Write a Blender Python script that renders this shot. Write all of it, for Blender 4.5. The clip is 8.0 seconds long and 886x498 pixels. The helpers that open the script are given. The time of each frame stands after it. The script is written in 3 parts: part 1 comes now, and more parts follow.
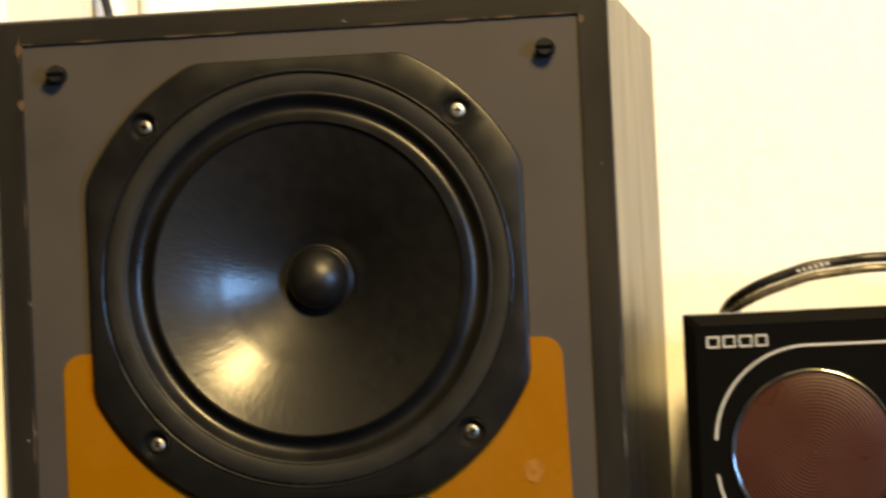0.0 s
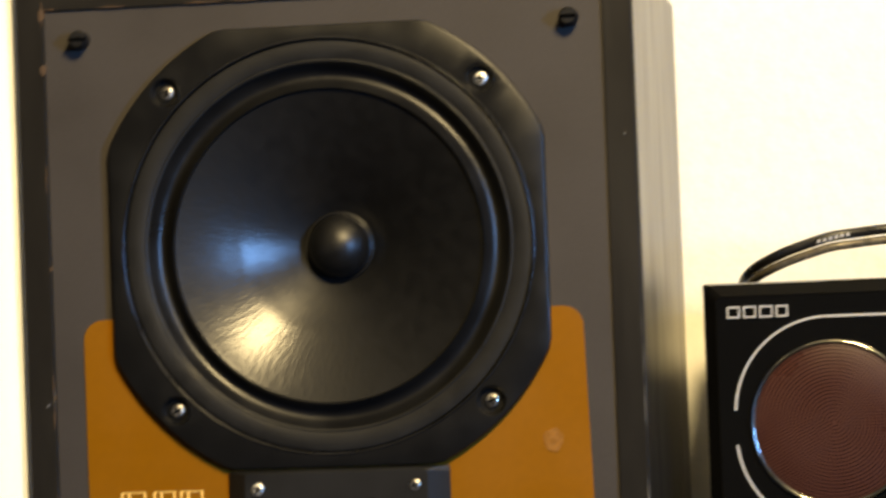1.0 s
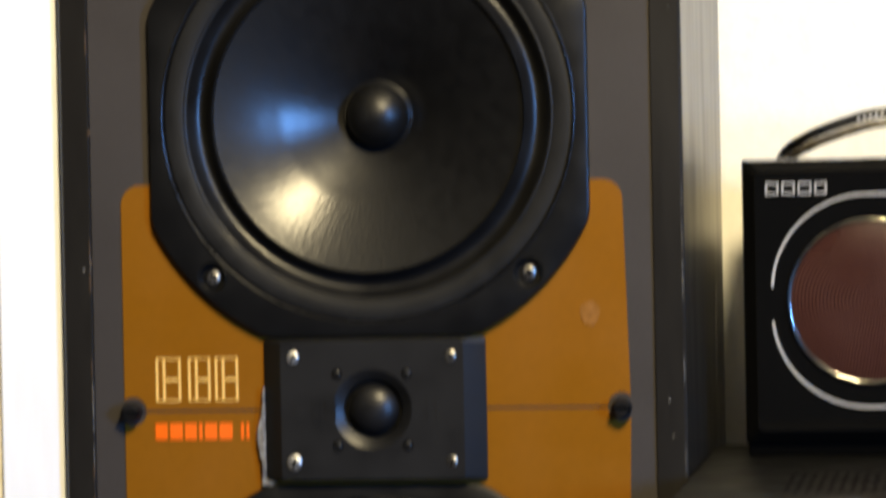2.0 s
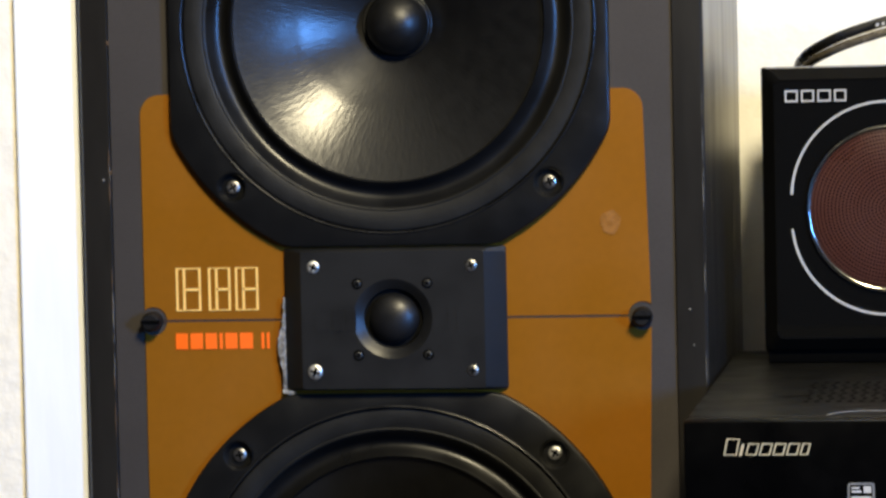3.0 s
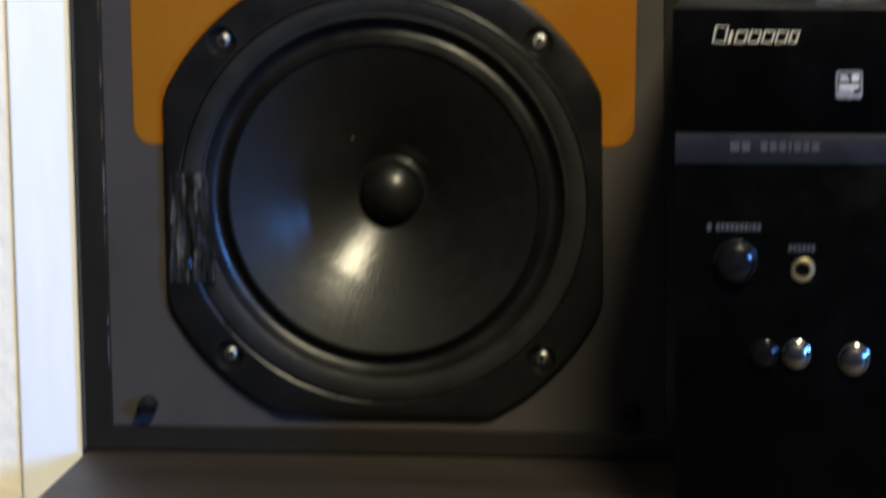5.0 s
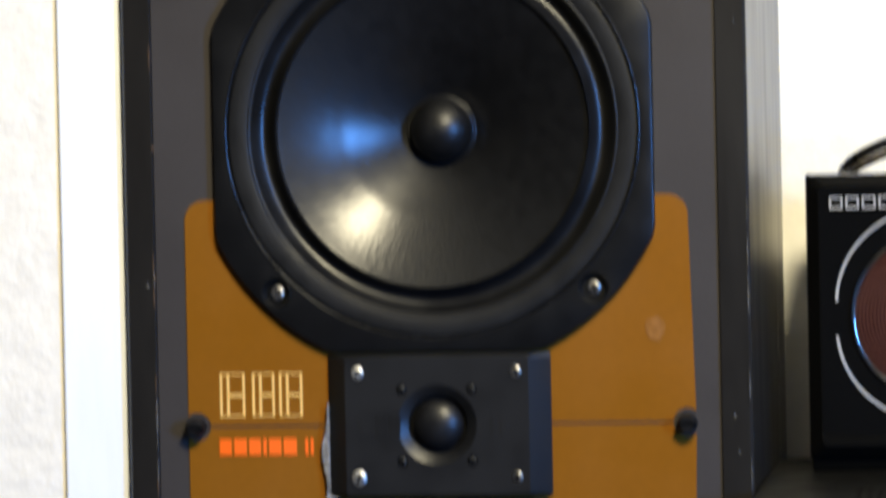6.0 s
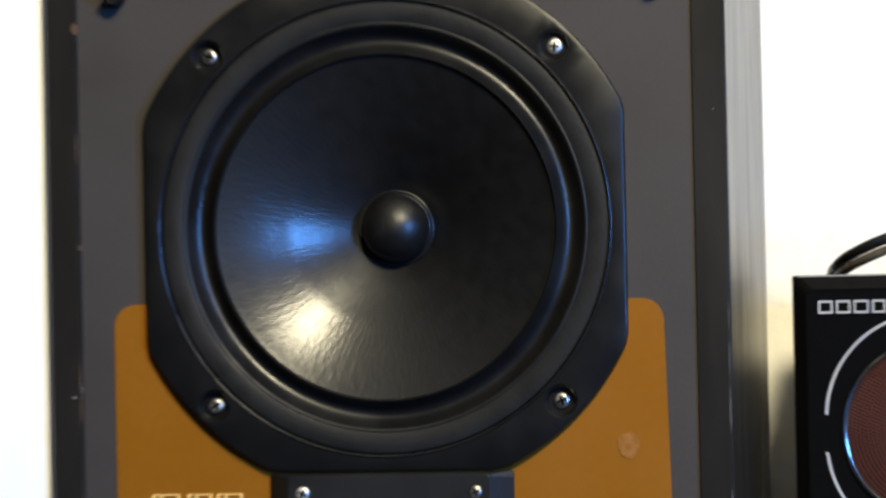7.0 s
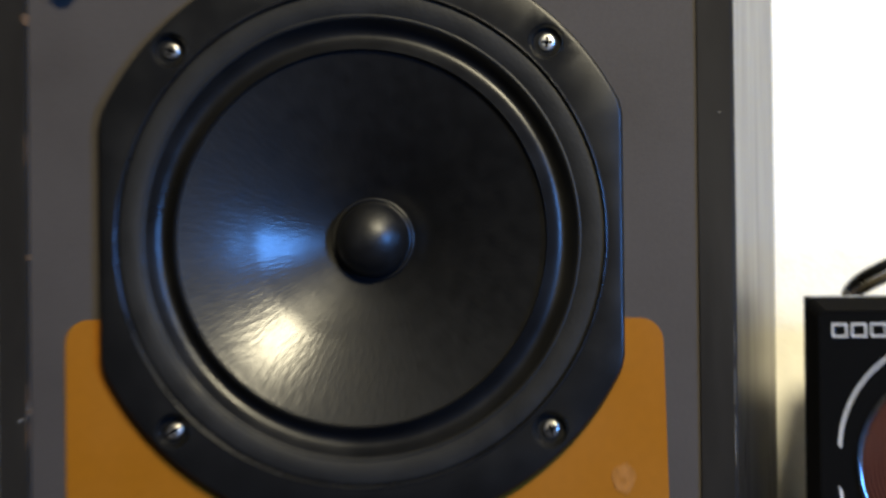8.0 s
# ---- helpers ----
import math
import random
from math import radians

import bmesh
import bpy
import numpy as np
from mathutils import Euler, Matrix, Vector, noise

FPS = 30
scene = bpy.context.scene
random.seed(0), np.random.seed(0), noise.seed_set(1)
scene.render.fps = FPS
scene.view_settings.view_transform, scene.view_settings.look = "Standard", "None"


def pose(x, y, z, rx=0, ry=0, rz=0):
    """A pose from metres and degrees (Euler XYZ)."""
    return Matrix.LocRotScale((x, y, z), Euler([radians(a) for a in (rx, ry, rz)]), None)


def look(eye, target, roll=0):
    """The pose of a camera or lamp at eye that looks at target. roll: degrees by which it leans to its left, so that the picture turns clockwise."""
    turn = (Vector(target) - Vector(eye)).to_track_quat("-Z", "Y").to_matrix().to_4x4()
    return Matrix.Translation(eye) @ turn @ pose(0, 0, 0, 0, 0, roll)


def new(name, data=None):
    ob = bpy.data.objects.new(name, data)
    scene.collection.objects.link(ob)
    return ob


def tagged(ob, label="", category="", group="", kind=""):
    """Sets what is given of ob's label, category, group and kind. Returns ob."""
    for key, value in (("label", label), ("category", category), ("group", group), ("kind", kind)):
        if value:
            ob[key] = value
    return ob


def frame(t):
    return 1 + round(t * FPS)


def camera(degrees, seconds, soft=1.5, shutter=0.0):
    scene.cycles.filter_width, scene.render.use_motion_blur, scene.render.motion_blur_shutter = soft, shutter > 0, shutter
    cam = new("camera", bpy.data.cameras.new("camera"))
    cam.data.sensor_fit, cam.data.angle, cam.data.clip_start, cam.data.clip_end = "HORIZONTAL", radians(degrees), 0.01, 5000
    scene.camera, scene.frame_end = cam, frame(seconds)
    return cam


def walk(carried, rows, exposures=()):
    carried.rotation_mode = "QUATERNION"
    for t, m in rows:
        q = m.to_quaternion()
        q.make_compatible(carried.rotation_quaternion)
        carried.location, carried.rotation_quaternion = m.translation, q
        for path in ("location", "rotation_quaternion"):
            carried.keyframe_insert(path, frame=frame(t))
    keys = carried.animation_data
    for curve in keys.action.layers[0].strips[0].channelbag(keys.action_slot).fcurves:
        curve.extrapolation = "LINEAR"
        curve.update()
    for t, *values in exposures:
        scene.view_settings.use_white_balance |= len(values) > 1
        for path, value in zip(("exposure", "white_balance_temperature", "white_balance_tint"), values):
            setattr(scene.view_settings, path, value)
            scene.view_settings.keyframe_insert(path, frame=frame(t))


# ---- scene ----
# camera rows: seconds, place, tilt from straight down, roll, heading
PATH = [
    (0.00, 0.2517, -1.3961, 0.3201, 91.977, 2.579, 7.916),
    (0.30, 0.2509, -1.3955, 0.3209, 92.120, 2.583, 8.255),
    (0.50, 0.2504, -1.3951, 0.3214, 91.932, 2.586, 8.226),
    (0.80, 0.2479, -1.3958, 0.3224, 91.484, 3.067, 8.115),
    (1.00, 0.2463, -1.3962, 0.3230, 91.336, 2.138, 8.083),
    (1.30, 0.2435, -1.3957, 0.3229, 90.786, 1.797, 8.261),
    (1.50, 0.2417, -1.3953, 0.3228, 90.419, 1.569, 8.196),
    (1.80, 0.2396, -1.3934, 0.3231, 89.834, 1.306, 8.464),
    (2.00, 0.2382, -1.3922, 0.3233, 89.144, 1.131, 8.493),
    (2.20, 0.2356, -1.3901, 0.3255, 88.526, 1.260, 8.452),
    (3.30, 0.2287, -1.3928, 0.3318, 87.082, 1.192, 8.521),
    (3.50, 0.2293, -1.3921, 0.3314, 86.820, 1.063, 8.524),
    (3.80, 0.2295, -1.3934, 0.3348, 85.421, 0.716, 8.638),
    (4.00, 0.2272, -1.3890, 0.3336, 84.478, 0.763, 8.855),
    (4.20, 0.2254, -1.3856, 0.3334, 83.436, 0.678, 8.887),
    (4.75, 0.2192, -1.3888, 0.3279, 80.215, 0.688, 8.244),
    (5.30, 0.2129, -1.3921, 0.3224, 82.994, 0.697, 7.601),
    (5.40, 0.2117, -1.3915, 0.3221, 84.643, 0.703, 7.957),
    (5.50, 0.2114, -1.3894, 0.3231, 86.088, 1.090, 8.649),
    (5.60, 0.2139, -1.3919, 0.3247, 87.291, 0.929, 8.653),
    (5.80, 0.2220, -1.3919, 0.3293, 88.470, 1.025, 8.788),
    (6.00, 0.2241, -1.3919, 0.3291, 89.188, 1.200, 9.023),
    (6.20, 0.2225, -1.3923, 0.3314, 89.980, 1.214, 8.947),
    (6.50, 0.2217, -1.3868, 0.3323, 91.270, 1.424, 8.483),
    (6.70, 0.2197, -1.3880, 0.3329, 91.270, 1.326, 8.172),
    (7.00, 0.2166, -1.2713, 0.3339, 90.737, 1.178, 8.706),
    (7.30, 0.2095, -1.2253, 0.3339, 90.914, 0.840, 8.626),
    (7.50, 0.2081, -1.2234, 0.3328, 90.874, 0.743, 8.456),
    (7.80, 0.2087, -1.2260, 0.3312, 90.950, 0.900, 8.425),
    (8.00, 0.2091, -1.1640, 0.3301, 91.212, 0.608, 8.800),
]
cam = camera(15.0, 8.0, soft=2.6, shutter=1.0)
walk(cam, [(t, pose(x, y, z, rx, 0, rz) @ pose(0, 0, 0, 0, 0, -roll)) for t, x, y, z, rx, roll, rz in PATH],
     exposures=((0.0, 0.10, 13300, 10), (1.0, 0.08, 9800, 10), (2.2, 0.0, 7500, 10), (3.5, 0.0, 6600, 10), (8.0, 0.0, 6500, 10)))

# ---- world and lights ----
world = bpy.data.worlds.new("world")
scene.world = world
world.use_nodes = True
wn = world.node_tree.nodes
sky = wn.new("ShaderNodeTexSky")
sky.sky_type, sky.sun_disc, sky.sun_elevation, sky.sun_rotation = "NISHITA", False, radians(25), radians(120)
world.node_tree.links.new(sky.outputs[0], wn["Background"].inputs[0])
wn["Background"].inputs[1].default_value = 0.1


def lamp(name, kind, m, energy, color, **size):
    data = bpy.data.lights.new(name, kind)
    data.energy, data.color = energy, color
    for key, value in size.items():
        if key == "size":
            data.size = value
        elif key == "size_y":
            data.size_y = value
        elif key == "shape":
            data.shape = value
        elif key == "radius":
            data.shadow_soft_size = value
    ob = new(name, data)
    ob.matrix_world = m
    return ob


ROOM_L, ROOM_R, ROOM_F, WALL_Y, FLOOR_Z, CEIL_Z = -2.6, 2.3, -4.4, 0.27, -0.75, 2.05
WIN = dict(y0=-2.34, y1=-1.88, z0=0.30, z1=0.95)
lamp("room_lamp", "POINT", pose(*(0.50, -1.1, 1.25)), 155, (1.0, 0.89, 0.60), radius=0.15)
lamp("window_daylight", "AREA", look((ROOM_R + 0.02, (WIN["y0"] + WIN["y1"]) / 2, (WIN["z0"] + WIN["z1"]) / 2), (0, (WIN["y0"] + WIN["y1"]) / 2, (WIN["z0"] + WIN["z1"]) / 2)),
     158, (0.09, 0.34, 1.0), shape="RECTANGLE", size=WIN["y1"] - WIN["y0"], size_y=WIN["z1"] - WIN["z0"])


# ---- materials ----
def material(name, color, rough=0.5, metal=0.0, vary=0.12, scale=30.0, fine=400.0, bump=0.1, bump_scale=None, coat=0.0, stretch=(1, 1, 1), spec=0.5, coat_rough=0.06, second=None, amount=0.5, rough_vary=0.12, dist=0.0006):
    """A surface with two scales of colour variation, uneven gloss and fine relief."""
    mat = bpy.data.materials.new(name)
    mat.use_nodes = True
    nodes, links = mat.node_tree.nodes, mat.node_tree.links
    b = nodes["Principled BSDF"]
    b.inputs["Metallic"].default_value = metal
    b.inputs["Coat Weight"].default_value = coat
    b.inputs["Coat Roughness"].default_value = coat_rough
    b.inputs["Specular IOR Level"].default_value = spec
    tc, mp = nodes.new("ShaderNodeTexCoord"), nodes.new("ShaderNodeMapping")
    links.new(tc.outputs["Object"], mp.inputs[0])
    mp.inputs["Scale"].default_value = stretch
    n1, n2 = nodes.new("ShaderNodeTexNoise"), nodes.new("ShaderNodeTexNoise")
    n1.inputs["Scale"].default_value, n1.inputs["Detail"].default_value = scale, 6
    n2.inputs["Scale"].default_value, n2.inputs["Detail"].default_value = fine, 3
    links.new(mp.outputs[0], n1.inputs[0]), links.new(mp.outputs[0], n2.inputs[0])
    add = nodes.new("ShaderNodeMath")
    add.operation = "ADD"
    links.new(n1.outputs[0], add.inputs[0]), links.new(n2.outputs[0], add.inputs[1])
    ramp = nodes.new("ShaderNodeMapRange")
    links.new(add.outputs[0], ramp.inputs[0])
    for k, v in ((1, 0.6), (2, 1.4), (3, 1 - vary), (4, 1 + vary)):
        ramp.inputs[k].default_value = v
    mul = nodes.new("ShaderNodeVectorMath")
    mul.operation = "SCALE"
    mul.inputs[0].default_value = color
    links.new(ramp.outputs[0], mul.inputs["Scale"])
    out = mul.outputs[0]
    if second:
        n3, step, mix = nodes.new("ShaderNodeTexNoise"), nodes.new("ShaderNodeMapRange"), nodes.new("ShaderNodeMix")
        n3.inputs["Scale"].default_value, n3.inputs["Detail"].default_value = scale * 1.7, 8
        links.new(mp.outputs[0], n3.inputs[0]), links.new(n3.outputs[0], step.inputs[0])
        step.inputs[1].default_value, step.inputs[2].default_value = 1 - amount, 1 - amount + 0.08
        mix.data_type = "RGBA"
        links.new(step.outputs[0], mix.inputs[0]), links.new(out, mix.inputs[6])
        mix.inputs[7].default_value = (*second, 1)
        out = mix.outputs[2]
    links.new(out, b.inputs["Base Color"])
    rr = nodes.new("ShaderNodeMapRange")
    links.new(n1.outputs[0], rr.inputs[0])
    for k, v in ((1, 0.3), (2, 0.7), (3, max(0.02, rough - rough_vary)), (4, min(1, rough + rough_vary))):
        rr.inputs[k].default_value = v
    links.new(rr.outputs[0], b.inputs["Roughness"])
    if bump:
        n4, bp = nodes.new("ShaderNodeTexNoise"), nodes.new("ShaderNodeBump")
        n4.inputs["Scale"].default_value, n4.inputs["Detail"].default_value = bump_scale or fine, 4
        links.new(mp.outputs[0], n4.inputs[0]), links.new(n4.outputs[0], bp.inputs["Height"])
        bp.inputs["Strength"].default_value, bp.inputs["Distance"].default_value = bump, dist
        links.new(bp.outputs[0], b.inputs["Normal"])
        links.new(bp.outputs[0], b.inputs["Coat Normal"])
    return mat


M = dict(
    cream=material("cream_plaster", (0.84, 0.78, 0.66), 0.85, vary=0.08, scale=14, fine=120, bump=0.38, bump_scale=70, dist=0.004),
    wall=material("plaster", (0.86, 0.83, 0.74), 0.85, vary=0.06, scale=9, fine=140, bump=0.35, bump_scale=90, dist=0.003),
    # for walls out of view: tones set low to hold down bounce and reflections
    unseen_dark=material("unseen_wall_dark", (0.020, 0.018, 0.017), 0.85, vary=0.08, scale=9, fine=140, bump=0.4, bump_scale=90, dist=0.003),
    unseen_dim=material("unseen_wall_dim", (0.065, 0.060, 0.052), 0.85, vary=0.08, scale=9, fine=140, bump=0.4, bump_scale=90, dist=0.003),
    trim=material("white_paint", (0.85, 0.86, 0.87), 0.45, vary=0.05, scale=12, fine=160, bump=0.25, bump_scale=60, stretch=(1, 1, 0.15), dist=0.002),
    ceiling=material("ceiling_paint", (0.14, 0.135, 0.125), 0.9, vary=0.05),
    floor=material("floor_wood", (0.022, 0.015, 0.011), 0.7, stretch=(1, 0.1, 1)),
    table=material("table_wood", (0.014, 0.009, 0.006), 0.6, stretch=(0.1, 1, 1)),
    ash=material("black_ash_veneer", (0.0108, 0.0094, 0.0078), 0.32, rough_vary=0.05, vary=0.20, scale=45, fine=260, bump=0.12, bump_scale=240, stretch=(1, 1, 0.22), second=(0.022, 0.013, 0.007), amount=0.16),
    ash_across=material("black_ash_veneer_across", (0.0108, 0.0094, 0.0078), 0.32, rough_vary=0.05, vary=0.20, scale=45, fine=260, bump=0.12, bump_scale=240, stretch=(0.22, 1, 1), second=(0.022, 0.013, 0.007), amount=0.16),
    baffle=material("grey_baffle_paint", (0.0352, 0.0302, 0.0280), 0.6, spec=0.3, vary=0.16, scale=18, fine=900, bump=0.25, bump_scale=1500, dist=0.0003),
    mustard=material("mustard_print", (0.200, 0.074, 0.0040), 0.45, spec=0.2, vary=0.07, scale=20, fine=300, bump=0.05, bump_scale=700, dist=0.0003),
    groove=material("groove_brown", (0.022, 0.010, 0.007), 0.7),
    cast=material("black_satin_metal", (0.0050, 0.0050, 0.0051), 0.38, vary=0.15, scale=40, spec=0.24, fine=900, bump=0.12, bump_scale=1800, dist=0.0003),
    lip=material("glossy_black_edge", (0.0075, 0.0075, 0.0078), 0.30, vary=0.3, scale=60, spec=0.5, fine=900, bump=0.1, bump_scale=1500, dist=0.0003),
    pale_edge=material("pale_plastic", (0.07, 0.068, 0.066), 0.5, vary=0.3, scale=300, fine=900, bump=0.2, bump_scale=900),
    gasket=material("grey_gasket_foam", (0.0074, 0.0074, 0.0074), 0.55, spec=0.25, vary=0.15, scale=60, fine=700, bump=0.25, bump_scale=900, dist=0.0004),
    rubber=material("surround_rubber", (0.005, 0.005, 0.0052), 0.36, spec=0.36, vary=0.2, scale=50, fine=500, bump=0.1, bump_scale=700, dist=0.0003),
    cone=material("doped_cone", (0.0028, 0.0028, 0.0029), 0.58, spec=0.21, vary=0.25, scale=160, fine=1200, bump=0, rough_vary=0.06, coat=0.54, coat_rough=0.235),
    cap=material("dust_cap", (0.003, 0.003, 0.0031), 0.41, spec=0.4, vary=0.2, scale=90, bump=0.1, bump_scale=900),
    dome=material("soft_dome", (0.005, 0.005, 0.0055), 0.42, spec=0.4, vary=0.2, scale=90, bump=0.15, bump_scale=1800, dist=0.0003),
    guide=material("waveguide_plastic", (0.006, 0.006, 0.0062), 0.46, spec=0.35, vary=0.15, scale=60, fine=900, bump=0.15, bump_scale=1500, dist=0.0003),
    plate=material("tweeter_plate", (0.0070, 0.0070, 0.0074), 0.58, spec=0.22, vary=0.12, scale=60, fine=900, bump=0.15, bump_scale=1600, dist=0.0003),
    zinc=material("bright_zinc", (0.80, 0.79, 0.75), 0.42, metal=1.0, vary=0.2, scale=300, bump=0.2, bump_scale=900),
    steel=material("dull_steel", (0.42, 0.40, 0.37), 0.36, metal=1.0, vary=0.3, scale=300, bump=0.2, bump_scale=900),
    darkscrew=material("black_screw", (0.03, 0.03, 0.03), 0.35, metal=0.5, vary=0.3, scale=300),
    peg=material("peg_plastic", (0.006, 0.0058, 0.006), 0.5, spec=0.2, vary=0.2, scale=200),
    glue=material("dried_glue", (0.22, 0.21, 0.195), 0.25, vary=0.6, scale=500, fine=1500, bump=0.9, bump_scale=700, dist=0.002),
    # second colour paints the pale streaky highlights of the crinkled tape
    tape=material("tape_painted_glints", (0.022, 0.022, 0.020), 0.26, second=(0.14, 0.136, 0.128), amount=0.44, vary=0.8, scale=260, fine=900, bump=0.9, bump_scale=500, dist=0.0015, stretch=(1, 1, 0.12)),
    ink_cream=material("cream_ink", (0.85, 0.52, 0.15), 0.5, vary=0.08, bump=0),
    ink_orange=material("orange_ink", (0.90, 0.13, 0.004), 0.5, vary=0.08, bump=0),
    ink_white=material("silver_ink", (0.42, 0.41, 0.40), 0.4, vary=0.08, bump=0),
    ink_gold=material("champagne_ink", (0.70, 0.60, 0.40), 0.35, metal=0.4, vary=0.08, bump=0),
    ink_grey=material("grey_ink", (0.030, 0.030, 0.032), 0.5, vary=0.08, bump=0),
    piano=material("piano_black", (0.0030, 0.0029, 0.0027), 0.045, spec=0.30, vary=0.15, scale=20, bump=0.0, rough_vary=0.015),
    case=material("black_case_metal", (0.0050, 0.0050, 0.0047), 0.42, spec=0.07, vary=0.12, scale=50, fine=900, bump=0.2, bump_scale=1200, dist=0.0003),
    panel=material("black_panel", (0.0008, 0.0008, 0.0009), 0.30, spec=0.10, vary=0.12, scale=50, fine=900, bump=0.05),
    band=material("dark_blue_band", (0.010, 0.011, 0.015), 0.35, vary=0.2, scale=50, fine=500, bump=0.05),
    maroon=material("maroon_grille", (0.060, 0.0205, 0.0145), 0.35, spec=0.3, vary=0.15, scale=30, fine=1500, bump=0.15, bump_scale=1200, dist=0.0003),
    chrome=material("chrome", (0.44, 0.42, 0.37), 0.15, metal=1.0, vary=0.05, bump=0, rough_vary=0.04),
    knob=material("gloss_knob_plastic", (0.0035, 0.0035, 0.0038), 0.16, vary=0.1, scale=200, bump=0),
    gold=material("gold_plate", (0.95, 0.76, 0.40), 0.3, metal=1.0, vary=0.05, bump=0),
    # near-black that paints the shade inside holes, slots and gaps
    hole_shade=material("painted_hole_dark", (0.0015, 0.0015, 0.0015), 0.9, vary=0.1, bump=0, spec=0.02),
    sticker=material("foil_sticker", (0.22, 0.22, 0.23), 0.35, metal=0.3, vary=0.15, scale=200),
    cable=material("cable_sheath", (0.010, 0.0095, 0.009), 0.3, vary=0.2, scale=100, bump=0.1),
    cable_clear=material("smoky_sheath", (0.12, 0.10, 0.07), 0.25, vary=0.3, scale=120, bump=0.1, metal=0.3),
    dust=material("lint", (0.22, 0.21, 0.20), 0.9, vary=0.2, scale=200),
    smudge=material("pale_smudge", (0.214, 0.083, 0.009), 0.5, vary=0.3, scale=300, fine=900, bump=0.2, bump_scale=500),
    chip=material("bare_chipboard", (0.055, 0.029, 0.013), 0.8, vary=0.3, scale=300),
)


def brush(mat, strength, across, along, grain):
    """Radial brush strokes and a fine grain as relief, round the middle of the thing."""
    nodes, links = mat.node_tree.nodes, mat.node_tree.links
    b, tc = nodes["Principled BSDF"], nodes.new("ShaderNodeTexCoord")

    def vec(op, a, other=None, scale=None):
        node = nodes.new("ShaderNodeVectorMath")
        node.operation = op
        links.new(a, node.inputs[0])
        if other is not None:
            node.inputs[1].default_value = other
        if scale is not None:
            node.inputs["Scale"].default_value = scale
        return node

    flat = vec("MULTIPLY", vec("SUBTRACT", tc.outputs["Generated"], (0.5, 0.5, 0.5)).outputs[0], (1, 0, 1))
    ring = vec("SCALE", vec("NORMALIZE", flat.outputs[0]).outputs[0], scale=across)
    away, lift, both = vec("LENGTH", flat.outputs[0]), nodes.new("ShaderNodeCombineXYZ"), nodes.new("ShaderNodeVectorMath")
    times = nodes.new("ShaderNodeMath")
    times.operation, times.inputs[1].default_value = "MULTIPLY", along
    links.new(away.outputs["Value"], times.inputs[0]), links.new(times.outputs[0], lift.inputs[1])
    links.new(ring.outputs[0], both.inputs[0]), links.new(lift.outputs[0], both.inputs[1])
    strokes, fine, mix = nodes.new("ShaderNodeTexNoise"), nodes.new("ShaderNodeTexNoise"), nodes.new("ShaderNodeMath")
    strokes.inputs["Scale"].default_value, strokes.inputs["Detail"].default_value = 1.0, 3
    fine.inputs["Scale"].default_value, fine.inputs["Detail"].default_value = grain, 2
    links.new(both.outputs[0], strokes.inputs[0]), links.new(tc.outputs["Object"], fine.inputs[0])
    mix.operation, mix.inputs[1].default_value = "MULTIPLY_ADD", 0.35
    links.new(fine.outputs[0], mix.inputs[0]), links.new(strokes.outputs[0], mix.inputs[2])
    bp = nodes.new("ShaderNodeBump")
    bp.inputs["Strength"].default_value, bp.inputs["Distance"].default_value = strength, 0.0003
    links.new(mix.outputs[0], bp.inputs["Height"])
    links.new(bp.outputs[0], b.inputs["Normal"]), links.new(bp.outputs[0], b.inputs["Coat Normal"])


brush(M["cone"], 0.30, 34.0, 26.0, 1100.0)


# ---- shape helpers ----
def part(name, bm, mat, parent=None, label="", smooth=True):
    me = bpy.data.meshes.new(name)
    bmesh.ops.recalc_face_normals(bm, faces=bm.faces)
    bm.to_mesh(me)
    bm.free()
    for p in me.polygons:
        p.use_smooth = smooth
    if smooth and hasattr(me, "set_sharp_from_angle"):
        me.set_sharp_from_angle(angle=radians(35))
    me.materials.append(mat)
    ob = new(name, me)
    if parent:
        ob.parent = parent
        ob.matrix_parent_inverse = parent.matrix_world.inverted()
    if label:
        tagged(ob, label)
    return ob


def empty(name, x, y, z):
    ob = new(name)
    ob.empty_display_size = 0.02
    ob.location = (x, y, z)
    bpy.context.view_layer.update()
    return ob


def box(x0, x1, y0, y1, z0, z1, bevel=0.0, segs=2):
    bm = bmesh.new()
    bmesh.ops.create_cube(bm, size=1)
    for v in bm.verts:
        v.co = Vector(((x0 + x1) / 2 + v.co.x * (x1 - x0), (y0 + y1) / 2 + v.co.y * (y1 - y0), (z0 + z1) / 2 + v.co.z * (z1 - z0)))
    if bevel:
        bmesh.ops.bevel(bm, geom=bm.edges[:], offset=bevel, segments=segs, profile=0.5, affect="EDGES")
    return bm


def lathe(profile, cx, cz, n=96, close=False):
    """Turns a profile of (radius, depth) about an axis along y through (cx, cz)."""
    bm = bmesh.new()
    rings = []
    for r, y in profile:
        if r < 1e-6:
            rings.append([bm.verts.new((cx, y, cz))])
        else:
            rings.append([bm.verts.new((cx + r * math.cos(2 * math.pi * k / n), y, cz + r * math.sin(2 * math.pi * k / n))) for k in range(n)])
    for a, b in zip(rings, rings[1:] + ([rings[0]] if close else [])):
        for k in range(n):
            j = (k + 1) % n
            if len(a) == 1:
                bm.faces.new((a[0], b[k], b[j]))
            elif len(b) == 1:
                bm.faces.new((a[k], a[j], b[0]))
            else:
                bm.faces.new((a[k], a[j], b[j], b[k]))
    return bm


